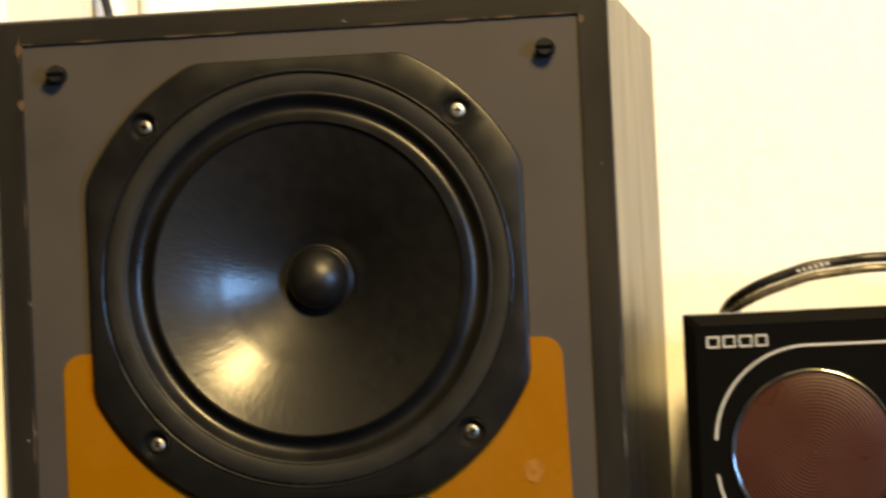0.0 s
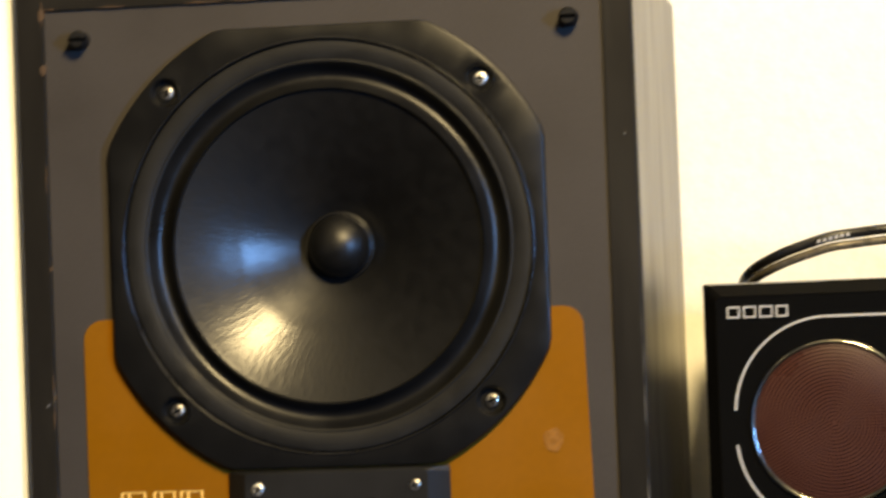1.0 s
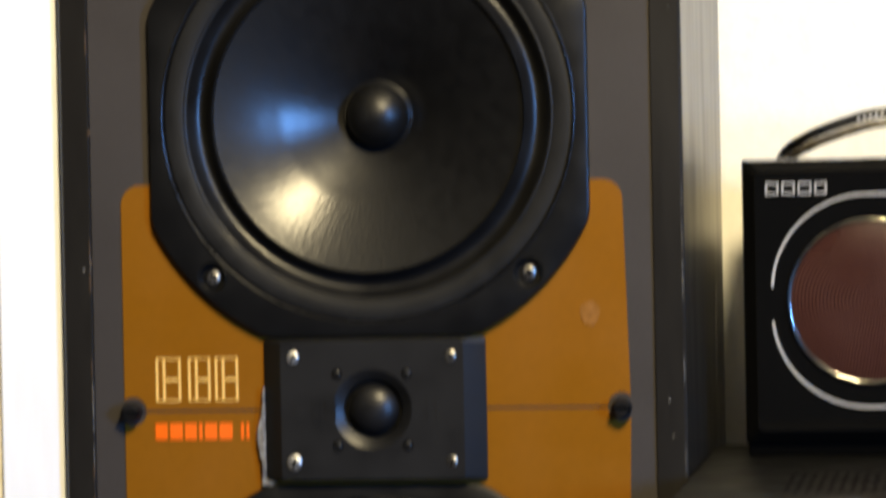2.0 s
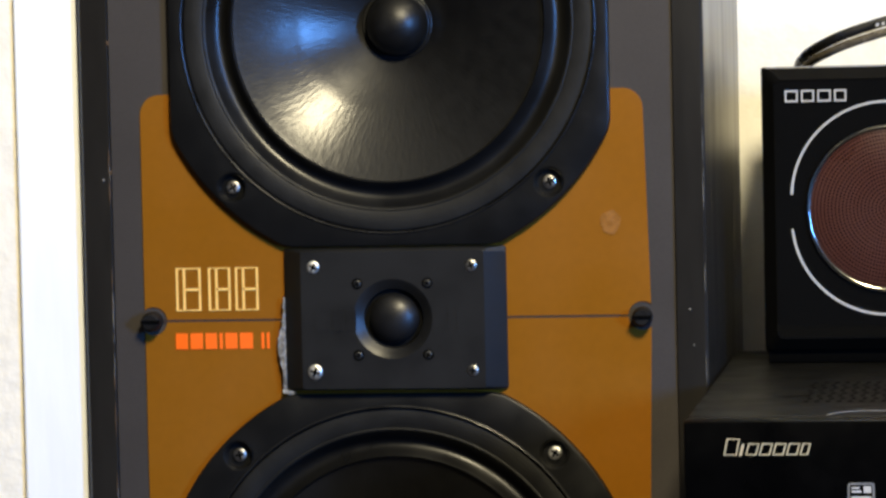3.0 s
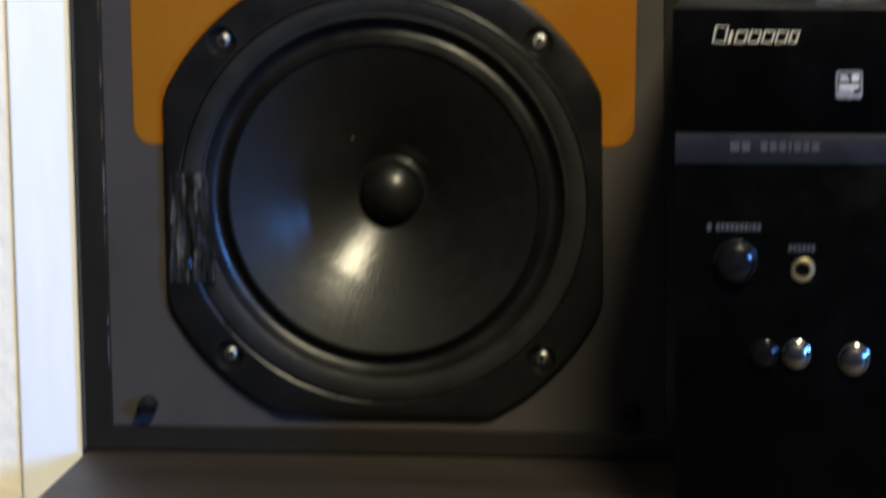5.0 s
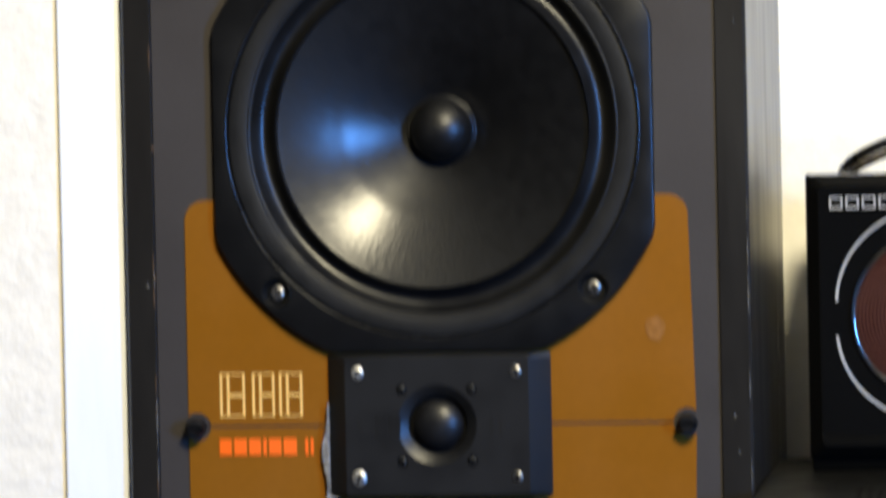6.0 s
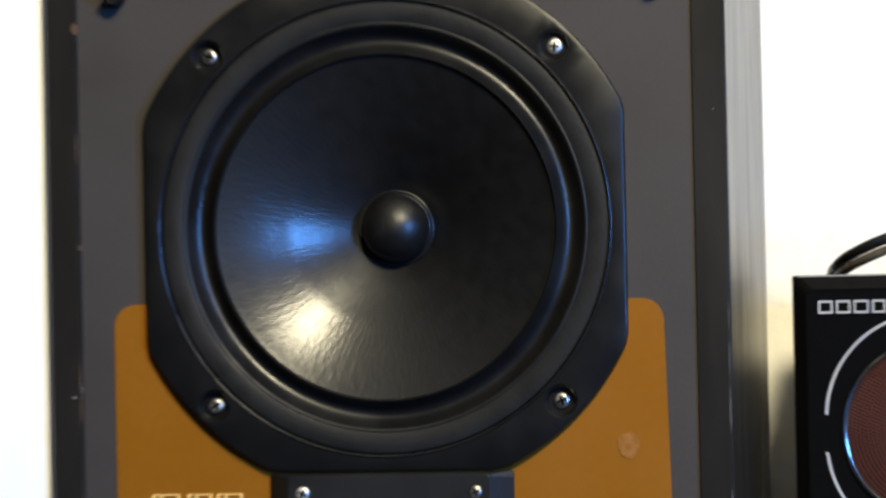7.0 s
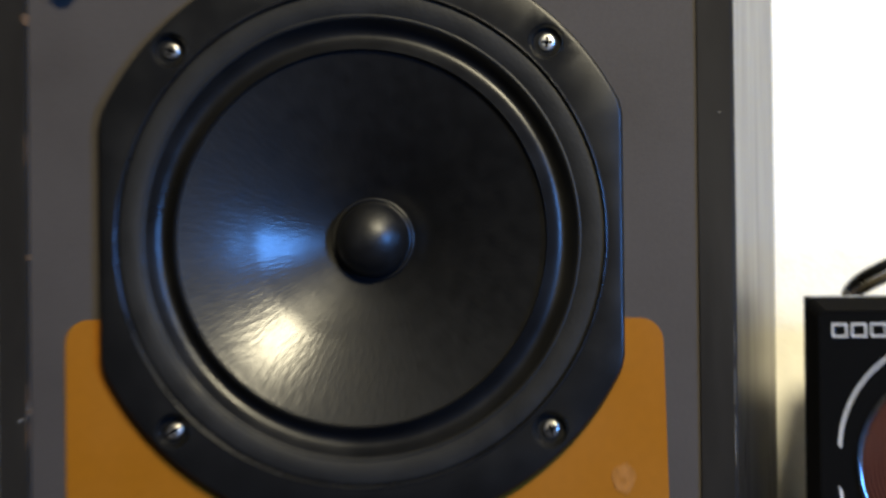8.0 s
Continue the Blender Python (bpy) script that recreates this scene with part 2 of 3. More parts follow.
def plate(outline, y_front, y_back, holes=()):
    """A flat plate facing -y from an outline of (x, z), with holes."""
    bm = bmesh.new()
    for loop in (outline, *holes):
        vs = [bm.verts.new((x, y_front, z)) for x, z in loop]
        for k in range(len(vs)):
            bm.edges.new((vs[k], vs[(k + 1) % len(vs)]))
    bmesh.ops.triangle_fill(bm, edges=bm.edges[:], use_beauty=True, use_dissolve=False)
    got = bmesh.ops.extrude_face_region(bm, geom=bm.faces[:])
    for v in got["geom"]:
        if isinstance(v, bmesh.types.BMVert):
            v.co.y = y_back
    return bm


def circle(cx, cz, r, n=48, a0=0.0, a1=360.0, ends=False):
    m = n + 1 if ends else n
    return [(cx + r * math.cos(radians(a0 + (a1 - a0) * k / n)), cz + r * math.sin(radians(a0 + (a1 - a0) * k / n))) for k in range(m)]


def rounded(x0, x1, z0, z1, r, n=8):
    out = []
    for cx, cz, a in ((x1 - r, z1 - r, 0), (x0 + r, z1 - r, 90), (x0 + r, z0 + r, 180), (x1 - r, z0 + r, 270)):
        out += circle(cx, cz, r, n, a, a + 90, True)
    return out


def tube(points, r, n=12, closed=False, steps=10):
    """A round tube along a smooth curve through the points."""
    pts = [Vector(p) for p in points]
    path = []
    for i in range(len(pts) - 1):
        p0, p1, p2, p3 = pts[max(i - 1, 0)], pts[i], pts[i + 1], pts[min(i + 2, len(pts) - 1)]
        for k in range(steps):
            t = k / steps
            path.append(0.5 * (2 * p1 + (p2 - p0) * t + (2 * p0 - 5 * p1 + 4 * p2 - p3) * t * t + (3 * p1 - p0 - 3 * p2 + p3) * t ** 3))
    path.append(pts[-1])
    bm = bmesh.new()
    rings = []
    for i, p in enumerate(path):
        d = (path[min(i + 1, len(path) - 1)] - path[max(i - 1, 0)]).normalized()
        side = d.cross(Vector((0, 1, 0.01))).normalized()
        up = side.cross(d)
        rings.append([bm.verts.new(p + r * (math.cos(2 * math.pi * k / n) * side + math.sin(2 * math.pi * k / n) * up)) for k in range(n)])
    for a, b in zip(rings, rings[1:]):
        for k in range(n):
            bm.faces.new((a[k], a[(k + 1) % n], b[(k + 1) % n], b[k]))
    bm.faces.new(rings[0]), bm.faces.new(rings[-1])
    return bm


def ribbon(points, width, y_front, y_back, closed=False):
    """A flat line of even width along (x, z) points, facing -y."""
    pts = [Vector((x, z)) for x, z in points]
    n = len(pts)
    left, right = [], []
    for i, p in enumerate(pts):
        a = pts[(i - 1) % n] if closed or i else p
        b = pts[(i + 1) % n] if closed or i < n - 1 else p
        d = (b - a).normalized()
        nn = Vector((-d.y, d.x)) * width / 2
        left.append(p + nn), right.append(p - nn)
    bm = bmesh.new()
    rows = [[bm.verts.new((q.x, y, q.y)) for q in line] for line, y in ((left, y_back), (left, y_front), (right, y_front), (right, y_back))]
    for i in range(n if closed else n - 1):
        j = (i + 1) % n
        for a, b in zip(rows, rows[1:]):
            bm.faces.new((a[i], a[j], b[j], b[i]))
    return bm


# ---- the room ----
T = 0.12


def setting(name, bm, mat, label, category):
    return tagged(part(name, bm, mat, smooth=False), label, category, kind="structure")


setting("wall_north", box(ROOM_L - T, ROOM_R + T, WALL_Y, WALL_Y + T, FLOOR_Z, CEIL_Z), M["wall"], "cream-white painted wall with a rough plaster texture", "wall")
# unseen walls, added dark; the west one darkest, for the radio's reflection
setting("wall_south", box(ROOM_L - T, ROOM_R + T, ROOM_F - T, ROOM_F, FLOOR_Z, CEIL_Z), M["unseen_dim"], "unseen plain dark wall added to close the room and limit bounced light", "wall")
setting("wall_west", box(ROOM_L - T, ROOM_L, ROOM_F, WALL_Y, FLOOR_Z, CEIL_Z), M["unseen_dark"], "unseen near-black side wall added to keep its reflection off the radio", "wall")
east = setting("wall_east", plate([(ROOM_F, FLOOR_Z), (WALL_Y, FLOOR_Z), (WALL_Y, CEIL_Z), (ROOM_F, CEIL_Z)], 0, -T,
               [[(WIN["y0"], WIN["z0"]), (WIN["y1"], WIN["z0"]), (WIN["y1"], WIN["z1"]), (WIN["y0"], WIN["z1"])]]), M["unseen_dim"], "unseen dark wall with a window opening, added to limit bounced light", "wall")
east.matrix_world = pose(ROOM_R, 0, 0, 0, 0, 90)
setting("floor", box(ROOM_L - T, ROOM_R + T, ROOM_F - T, WALL_Y + T, FLOOR_Z - 0.1, FLOOR_Z), M["floor"], "brown wooden floor of the room", "floor")
setting("ceiling", box(ROOM_L - T, ROOM_R + T, ROOM_F - T, WALL_Y + T, CEIL_Z, CEIL_Z + 0.1), M["ceiling"], "plain dull painted ceiling of the room", "ceiling")

# the alcove's corner beside the loudspeaker, with a white corner board
setting("wall_alcove", box(ROOM_L, -0.150, 0.0068, WALL_Y - 0.0005, FLOOR_Z, CEIL_Z - 0.001), M["cream"], "cream painted wall standing forward beside the alcove", "wall")
setting("trim_corner", box(-0.1632, -0.1348, 0.0045, 0.034, FLOOR_Z, CEIL_Z - 0.002, 0.0012), M["trim"], "white painted corner board edging the alcove wall", "trim")
# white casing behind the loudspeaker
casing = setting("trim", box(-0.1495, -0.1245, WALL_Y - 0.018, WALL_Y - 0.0005, FLOOR_Z, CEIL_Z - 0.002, 0.003), M["trim"], "white gloss-painted wooden casing board in the alcove", "trim")
part("moulding", box(-0.1235, -0.0856, WALL_Y - 0.030, WALL_Y - 0.0005, FLOOR_Z, CEIL_Z - 0.002, 0.005, 3), M["trim"], casing)

# sideboard under the loudspeaker
sb = empty("sideboard", 0.40, -0.02, FLOOR_Z)
tagged(sb, "dark brown wooden sideboard carrying the hi-fi", "sideboard")
part("top", box(-0.1335, 0.95, -0.30, 0.225, -0.03, 0.0, 0.003), M["table"], sb)
part("body", box(-0.125, 0.93, -0.27, 0.222, FLOOR_Z + 0.001, -0.0305, 0.002), M["table"], sb)

# ---- loudspeaker ----
XL, XR, H, D = -0.1338, 0.1313, 0.4752, 0.24
CX, UZ, LZ, TZ = -0.0008, 0.3593, 0.1110, 0.2355
BY = 0.0014
spk = empty("loudspeaker", 0, 0.12, 0)
tagged(spk, "black ash veneered loudspeaker with two woofers and mustard label panel", "loudspeaker")

# cabinet shell with a rebated front
bm = bmesh.new()
IN, INX = 0.0110, 0.0128


def loop4(d, dz, y):
    return [bm.verts.new(p) for p in ((XL + d, y, dz), (XR - d, y, dz), (XR - d, y, H - dz), (XL + d, y, H - dz))]


loops = [loop4(INX, IN, BY + 0.012), loop4(INX, IN, 0.0002), loop4(INX - 0.0002, IN - 0.0002, 0.0),
         loop4(0.0012, 0.0012, 0.0), loop4(0.0, 0.0, 0.0012), loop4(0.0, 0.0, D)]
outer = [[v.co.copy() for v in ring] for ring in loops]
bm.free()
part("back_panel", box(XL + 0.012, XR - 0.012, D - 0.012, D - 0.0003, 0.012, H - 0.012), M["ash"], spk, smooth=False)
for k, name in enumerate(("bottom_panel", "side_panel", "top_panel", "side_panel")):
    j, bm = (k + 1) % 4, bmesh.new()
    rows = [(bm.verts.new(ring[k]), bm.verts.new(ring[j])) for ring in outer]
    inset = ((1, 1), (-1, 1), (-1, -1), (1, -1))
    rows.append([bm.verts.new(outer[-1][q] + Vector((inset[q][0] * INX, 0, inset[q][1] * IN))) for q in (k, j)])
    for a, b in zip(rows, rows[1:] + rows[:1]):
        bm.faces.new((a[0], a[1], b[1], b[0]))
    bm.faces.new([r[0] for r in rows]), bm.faces.new([r[1] for r in rows])
    part(name, bm, M["ash_across" if k % 2 == 0 else "ash"], spk, "black ash veneered cabinet panel with chipped edges", smooth=False)
part("baffle", plate([(XL + INX + 0.0003, IN + 0.0003), (XR - INX - 0.0003, IN + 0.0003), (XR - INX - 0.0003, H - IN - 0.0003), (XL + INX + 0.0003, H - IN - 0.0003)], BY, BY + 0.01,
     [circle(CX, UZ, 0.0885), circle(CX, LZ, 0.0885)]), M["baffle"], spk, "dark grey painted front baffle", smooth=False)

# mustard panels, cut round the woofers and pegs
PX0, PX1, PZ0, PZ1, PR, CUT = -0.1078, 0.1058, 0.1340, 0.3309, 0.0085, 0.0915
PEG_R = 0.0060


def panel_outline(up):
    """Half of the label: rounded outer corners, a round bite for the woofer and two for the pegs."""
    cz, s = (UZ, 1) if up else (LZ, -1)
    right, left = (PZ1 - 0.0006, PZ1 + 0.0006) if up else (PZ0, PZ0)
    mid = TZ + s * 0.0006
    out = []
    out += circle(PX1 - PR, right - s * PR, PR, 8, 0, 90 * s, True)
    h0, h1 = [math.degrees(math.asin(abs(cz - edge) / CUT)) for edge in (right, left)]
    out += circle(CX, cz, CUT, 40, -h0 * s, (-180 + h1) * s, True)
    out += circle(PX0 + PR, left - s * PR, PR, 8, 90 * s, 180 * s, True)
    b = math.degrees(math.acos(min(1, abs(-0.1042 - PX0) / PEG_R)))
    out += [p for p in circle(-0.1042, TZ, PEG_R, 10, (180 - b) * s, 5 * s, True)]
    out += [p for p in circle(0.1042, TZ, PEG_R, 10, 175 * s, b * s, True)]
    return out


for up in (True, False):
    part("label_panel", plate(panel_outline(up), BY - 0.0005, BY - 0.0001), M["mustard"], spk, "mustard yellow printed panel", smooth=False)
part("dividing_line", box(PX0 + 0.008, PX1 - 0.008, BY - 0.0004, BY - 0.00015, TZ - 0.0008, TZ + 0.0008), M["groove"], spk, smooth=False)


def screw(parent, x, y, z, r, mat, turn=0.0, label=""):
    """A cross-head screw: a low dome with near-black bars painting a shaded cross slot."""
    ob = part("screw", lathe([(0, y - r * 0.26), (r * 0.60, y - r * 0.25), (r * 0.82, y - r * 0.20), (r * 0.95, y - r * 0.10), (r, y), (r, y + 0.0015)], x, z, 20), mat, parent, label)
    bm = bmesh.new()
    for k in (0, 1):
        tmp = box(-r * 0.62, r * 0.62, -0.00012, 0.0004, -r * 0.15, r * 0.15)
        me = bpy.data.meshes.new("tmp")
        bmesh.ops.transform(tmp, matrix=pose(x, y - r * 0.25, z) @ Matrix.Rotation(radians(turn + 90 * k), 4, "Y"), verts=tmp.verts)
        tmp.to_mesh(me)
        bm.from_mesh(me)
        tmp.free()
        bpy.data.meshes.remove(me)
    part("cross_slot", bm, M["hole_shade"], ob, smooth=False)
    return ob


def woofer(cz, turns):
    R, S, FY = 0.1033, 0.0932, -0.0028
    # outline: a circle cut by a square
    out = []
    n = 128
    for k in range(n):
        a = 2 * math.pi * (k + 0.5) / n
        x, z = R * math.cos(a), R * math.sin(a)
        out.append((CX + max(-S, min(S, x)), cz + max(-S, min(S, z))))
    bm = bmesh.new()

    def ring(pts, y):
        return [bm.verts.new((x, y, z)) for x, z in pts]

    def shrink(d):
        return [(CX + (x - CX) * (1 - d / S), cz + (z - cz) * (1 - d / S)) for x, z in out]

    rings = [ring(out, BY - 0.00005), ring(out, FY + 0.0011), ring(shrink(0.00035), FY + 0.0004), ring(shrink(0.0011), FY)]
    inner = [(CX + 0.0882 * math.cos(2 * math.pi * (k + 0.5) / n), cz + 0.0882 * math.sin(2 * math.pi * (k + 0.5) / n)) for k in range(n)]
    inner2 = [(CX + (x - CX) * 0.994, cz + (z - cz) * 0.994) for x, z in inner]
    inner3 = [(CX + (x - CX) * 0.993, cz + (z - cz) * 0.993) for x, z in inner]
    for a, b in zip(rings, rings[1:]):
        for k in range(n):
            bm.faces.new((a[k], a[(k + 1) % n], b[(k + 1) % n], b[k]))
    # front face with four countersunk screw holes
    front = rings[-1]
    iv = ring(inner, FY)
    edges = [bm.edges.get((front[k], front[(k + 1) % n])) for k in range(n)]
    edges += [bm.edges.new((iv[k], iv[(k + 1) % n])) for k in range(n)]
    spots = [(CX + sx * 0.0672, cz + sz * 0.0674) for sx, sz in ((-1, 1), (1, 1), (1, -1), (-1, -1))]
    wells = []
    for x, z in spots:
        w = [bm.verts.new((px, FY, pz)) for px, pz in circle(x, z, 0.0065, 24)]
        edges += [bm.edges.new((w[k], w[(k + 1) % 24])) for k in range(24)]
        wells.append((w, x, z))
    bmesh.ops.triangle_fill(bm, edges=edges, use_beauty=True, use_dissolve=False)
    for w, x, z in wells:
        prev = w
        for r, y in ((0.0056, FY + 0.0009), (0.0050, FY + 0.0036)):
            nxt = [bm.verts.new((px, y, pz)) for px, pz in circle(x, z, r, 24)]
            for k in range(24):
                bm.faces.new((prev[k], prev[(k + 1) % 24], nxt[(k + 1) % 24], nxt[k]))
            prev = nxt
        bm.faces.new(prev)
    a = iv
    for pts, y in ((inner2, FY + 0.0007), (inner3, BY + 0.009)):
        b = ring(pts, y)
        for k in range(n):
            bm.faces.new((a[k], a[(k + 1) % n], b[(k + 1) % n], b[k]))
        a = b
    fl = part("woofer", bm, M["cast"], spk, "woofer with black cast frame and doped black cone")
    part("inner_lip", lathe([(0.0884, FY + 0.0001), (0.0881, FY - 0.0004), (0.0877, FY - 0.0006), (0.0873, FY - 0.0003), (0.0871, FY + 0.0006), (0.0871, BY + 0.004)], CX, cz, 128), M["lip"], fl, "thin raised lip of the frame")
    for (x, z), turn, mt in zip(spots, turns, ("steel", "zinc", "steel", "steel")):
        screw(fl, x, FY + 0.0030, z, 0.0030, M[mt], turn)
    part("gasket", lathe([(0.0868, BY + 0.004), (0.0868, -0.0012), (0.0865, -0.0016), (0.0859, -0.0018), (0.0792, -0.0018), (0.0787, -0.0015), (0.0781, -0.0017), (0.0773, -0.0012), (0.0769, 0.0002), (0.0769, BY + 0.004)], CX, cz, 128), M["gasket"], fl, "grey gasket ring")
    # inverted half-roll: a trough between gasket and cone
    roll = [(0.0771, -0.0004)]
    for k in range(17):
        u = k / 16
        roll.append((0.0769 - 0.0100 * u, -0.0001 + 0.0044 * math.sin(math.pi * u)))
    roll += [(0.0666, -0.0004), (0.0663, 0.0001), (0.0661, 0.0010), (0.0654, 0.0024)]
    part("surround", lathe(roll, CX, cz, 128), M["rubber"], fl, "black rubber surround with an inverted roll")
    # flared cone: steep at the neck, flat at the rim
    prof = [(0.0662, 0.0012)]
    r, y = 0.0655, 0.0015
    while r > 0.0146:
        slope = radians(20.5 + 0.30 * (0.0655 - r) / 0.001 + 1.3 * math.exp(-((r - 0.036) / 0.003) ** 2) - 1.3 * math.exp(-((r - 0.042) / 0.003) ** 2))
        r -= 0.0010
        y += math.tan(slope) * 0.0010
        prof.append((r, y))
    part("cone", lathe(prof, CX, cz, 160), M["cone"], fl, "black doped cone with streaky gloss")
    yc, rc = prof[-1][1] - 0.0010, 0.0133
    part("dust_cap", lathe([(rc + 0.0012, yc + 0.0030), (rc + 0.0008, yc + 0.0004), (rc, yc - 0.0002)] + [(rc * math.cos(radians(a)), yc - 0.0120 * math.sin(radians(a))) for a in range(6, 91, 6)], CX, cz, 64), M["cap"], fl, "black domed dust cap")
    ring = [(rc + 0.0012 + 0.0007 * math.cos(a), yc + 0.0004 - 0.0007 * math.sin(a)) for a in [math.pi * k / 6 for k in range(7)]]
    part("cap_rim", lathe(ring, CX, cz, 64), M["rubber"], fl, "glossy bead of glue round the cap")
    return fl


upper = woofer(UZ, (20, 5, 70, 60))
lower = woofer(LZ, (80, 35, 10, 50))

# tweeter in a raised housing with drafted sides
TX, TY = 0.0002, -0.0075
WG = 0.0168
bm = bmesh.new()


def trap(hx, hz, y, r):
    return [(x, y, z) for x, z in rounded(TX - hx, TX + hx, TZ - hz, TZ + hz, r, 4)]


loops = [[bm.verts.new(p) for p in trap(*a)] for a in ((0.0473, 0.0301, BY - 0.0002, 0.0012), (0.0472, 0.0300, 0.0, 0.0012), (0.0393, 0.0292, TY + 0.0004, 0.0012), (0.0388, 0.0288, TY, 0.0012))]
n = len(loops[0])
for a, b in zip(loops, loops[1:]):
    for k in range(n):
        bm.faces.new((a[k], a[(k + 1) % n], b[(k + 1) % n], b[k]))
mouth = [bm.verts.new((x, TY, z)) for x, z in circle(TX, TZ + 0.0004, WG, 48)]
edges = [bm.edges.get((loops[-1][k], loops[-1][(k + 1) % n])) for k in range(n)] + [bm.edges.new((mouth[k], mouth[(k + 1) % 48])) for k in range(48)]
bmesh.ops.triangle_fill(bm, edges=edges, use_beauty=True, use_dissolve=False)
tw = part("tweeter", bm, M["plate"], spk, "tweeter in a raised black plastic housing")
part("waveguide", lathe([(WG, TY), (0.0163, TY + 0.0002), (0.0145, TY + 0.0013), (0.0126, TY + 0.0026), (0.0119, TY + 0.0055), (0, TY + 0.0065)], TX, TZ + 0.0004, 48), M["guide"], tw, "flared black mouth round the dome")
part("dome", lathe([(0.0118, TY + 0.0050), (0.0112, TY + 0.0044), (0.0106, TY + 0.0050)] + [(0.0106 * math.cos(radians(a)), TY + 0.0050 - 0.0068 * math.sin(radians(a))) for a in range(0, 91, 6)], TX, TZ + 0.0004, 48), M["dome"], tw, "black soft dome")
for sx, sz, r, mt, turn in ((-1, 1, 0.0028, "zinc", 30), (1, 1, 0.0026, "steel", 70), (-1, -1, 0.0033, "zinc", 20), (1, -1, 0.0025, "steel", 10)):
    screw(tw, TX + sx * 0.0334, TY, TZ + 0.0004 + sz * 0.0220, r, M[mt], turn)
for sx in (-1, 1):
    for sz in (-1, 1):
        # flat black disc painting the shade of a screw recess
        part("recess_shade", lathe([(0, TY - 0.00012), (0.0023, TY - 0.00012), (0.0024, TY + 0.0002)], TX + sx * 0.0148, TZ + 0.0002 + sz * 0.0150, 20), M["hole_shade"], tw)
        screw(tw, TX + sx * 0.0148, TY, TZ + 0.0002 + sz * 0.0150, 0.0017, M["darkscrew"], 25 * sx)
# faint embossed mark blocks on the plate
for x0, x1 in ((-0.0330, -0.0268), (-0.0255, -0.0210), (-0.0198, -0.0155), (0.0230, 0.0240), (0.0268, 0.0278)):
    part("embossed_mark", box(TX + x0, TX + x1, TY - 0.0002, TY + 0.0002, TZ - 0.0045, TZ + 0.0045), M["plate"], tw, smooth=False)

# paler strip on the upper corner of the housing's drafted side
bm = bmesh.new()
rows = []
for i in range(7):
    u = i / 6
    x, y = TX + 0.0396 + 0.0074 * u, TY + 0.0004 + (0.0 - TY - 0.0004) * u - 0.0003
    low = 0.0012 + 0.0012 * u + 0.0003 * noise.noise(Vector((i * 0.9, 4.0, 0)))
    rows.append((bm.verts.new((x, y, TZ + 0.0293 + 0.0007 * u)), bm.verts.new((x, y, TZ + 0.0293 + 0.0007 * u - low))))
for a, b in zip(rows, rows[1:]):
    bm.faces.new((a[0], b[0], b[1], a[1]))
bmesh.ops.solidify(bm, geom=bm.faces[:], thickness=0.0002)
part("pale_corner", bm, M["pale_edge"], tw, "pale corner of the housing")

# dried glue squeezed out along the housing
edge = []
for k in range(41):
    u = k / 40
    w = 0.0004 + 0.0024 * math.exp(-((u - 0.50) / 0.20) ** 2) + 0.0007 * u + 0.0007 * noise.noise(Vector((k * 0.45, 2.0, 0)))
    edge.append((-0.0469 - max(w, 0.0003), TZ + 0.0095 - 0.0405 * u))
edge += [(-0.0440, TZ - 0.0313), (-0.0425, TZ - 0.0306), (-0.0445, TZ - 0.0303), (-0.0468, TZ - 0.0290), (-0.0468, TZ + 0.0095)]
bm = plate(edge, -0.0022, BY - 0.0008)
bmesh.ops.subdivide_edges(bm, edges=bm.edges[:], cuts=1)
for v in bm.verts:
    if v.co.y < -0.002:
        v.co.y += 0.0009 * noise.noise(v.co * 500)
part("glue_bead", bm, M["glue"], spk, "whitish dried glue bead")

# grille pegs
for x, z, s in ((-0.1048, 0.4510, 1), (0.1047, 0.4506, 1), (-0.1042, TZ, 1.05), (0.1042, TZ - 0.0004, 1.05), (-0.1045, 0.0205, 1), (0.1045, 0.0205, 1)):
    peg = part("grille_peg", lathe([(0, -0.0060), (0.0029 * s, -0.0060), (0.0036 * s, -0.0052), (0.0040 * s, -0.0038), (0.0040 * s, BY - 0.0001)], x, z, 28), M["peg"], spk, "black slotted grille peg")
    # raised black bar painting the dark of the peg's slot
    part("slot", box(x - 0.0038 * s, x + 0.0038 * s, -0.0063, -0.0050, z - 0.0008, z + 0.0008), M["hole_shade"], peg, smooth=False)

# printed marks as plain shapes
for x0, x1 in ((-0.0946, -0.0826), (-0.0806, -0.0698), (-0.0690, -0.0578)):
    z0, z1, w = 0.2400, 0.2577, 0.0011
    part("logo_block", ribbon([(x0 + w, z0), (x1 - w, z0), (x1 - w, z1), (x0 + w, z1)], w, BY - 0.0009, BY - 0.0006, True), M["ink_cream"], spk, "cream outlined logo block", smooth=False)
    part("logo_bar", box(x0 + 0.0036, x0 + 0.0047, BY - 0.0009, BY - 0.0006, z0, z1), M["ink_cream"], spk, smooth=False)
    part("logo_bar", box(x0 + 0.0040, x1 - w, BY - 0.0009, BY - 0.0006, 0.2482, 0.2493), M["ink_cream"], spk, smooth=False)
x = -0.0946
for w in (0.0052, 0.0054, 0.0050, 0.0014, 0.0052, 0.0056, None, 0.0012, 0.0012):
    if w is None:
        x += 0.0026
        continue
    part("name_bar", box(x, x + w, BY - 0.0009, BY - 0.0006, 0.2234, 0.2302), M["ink_orange"], spk, smooth=False)
    x += w + 0.0011

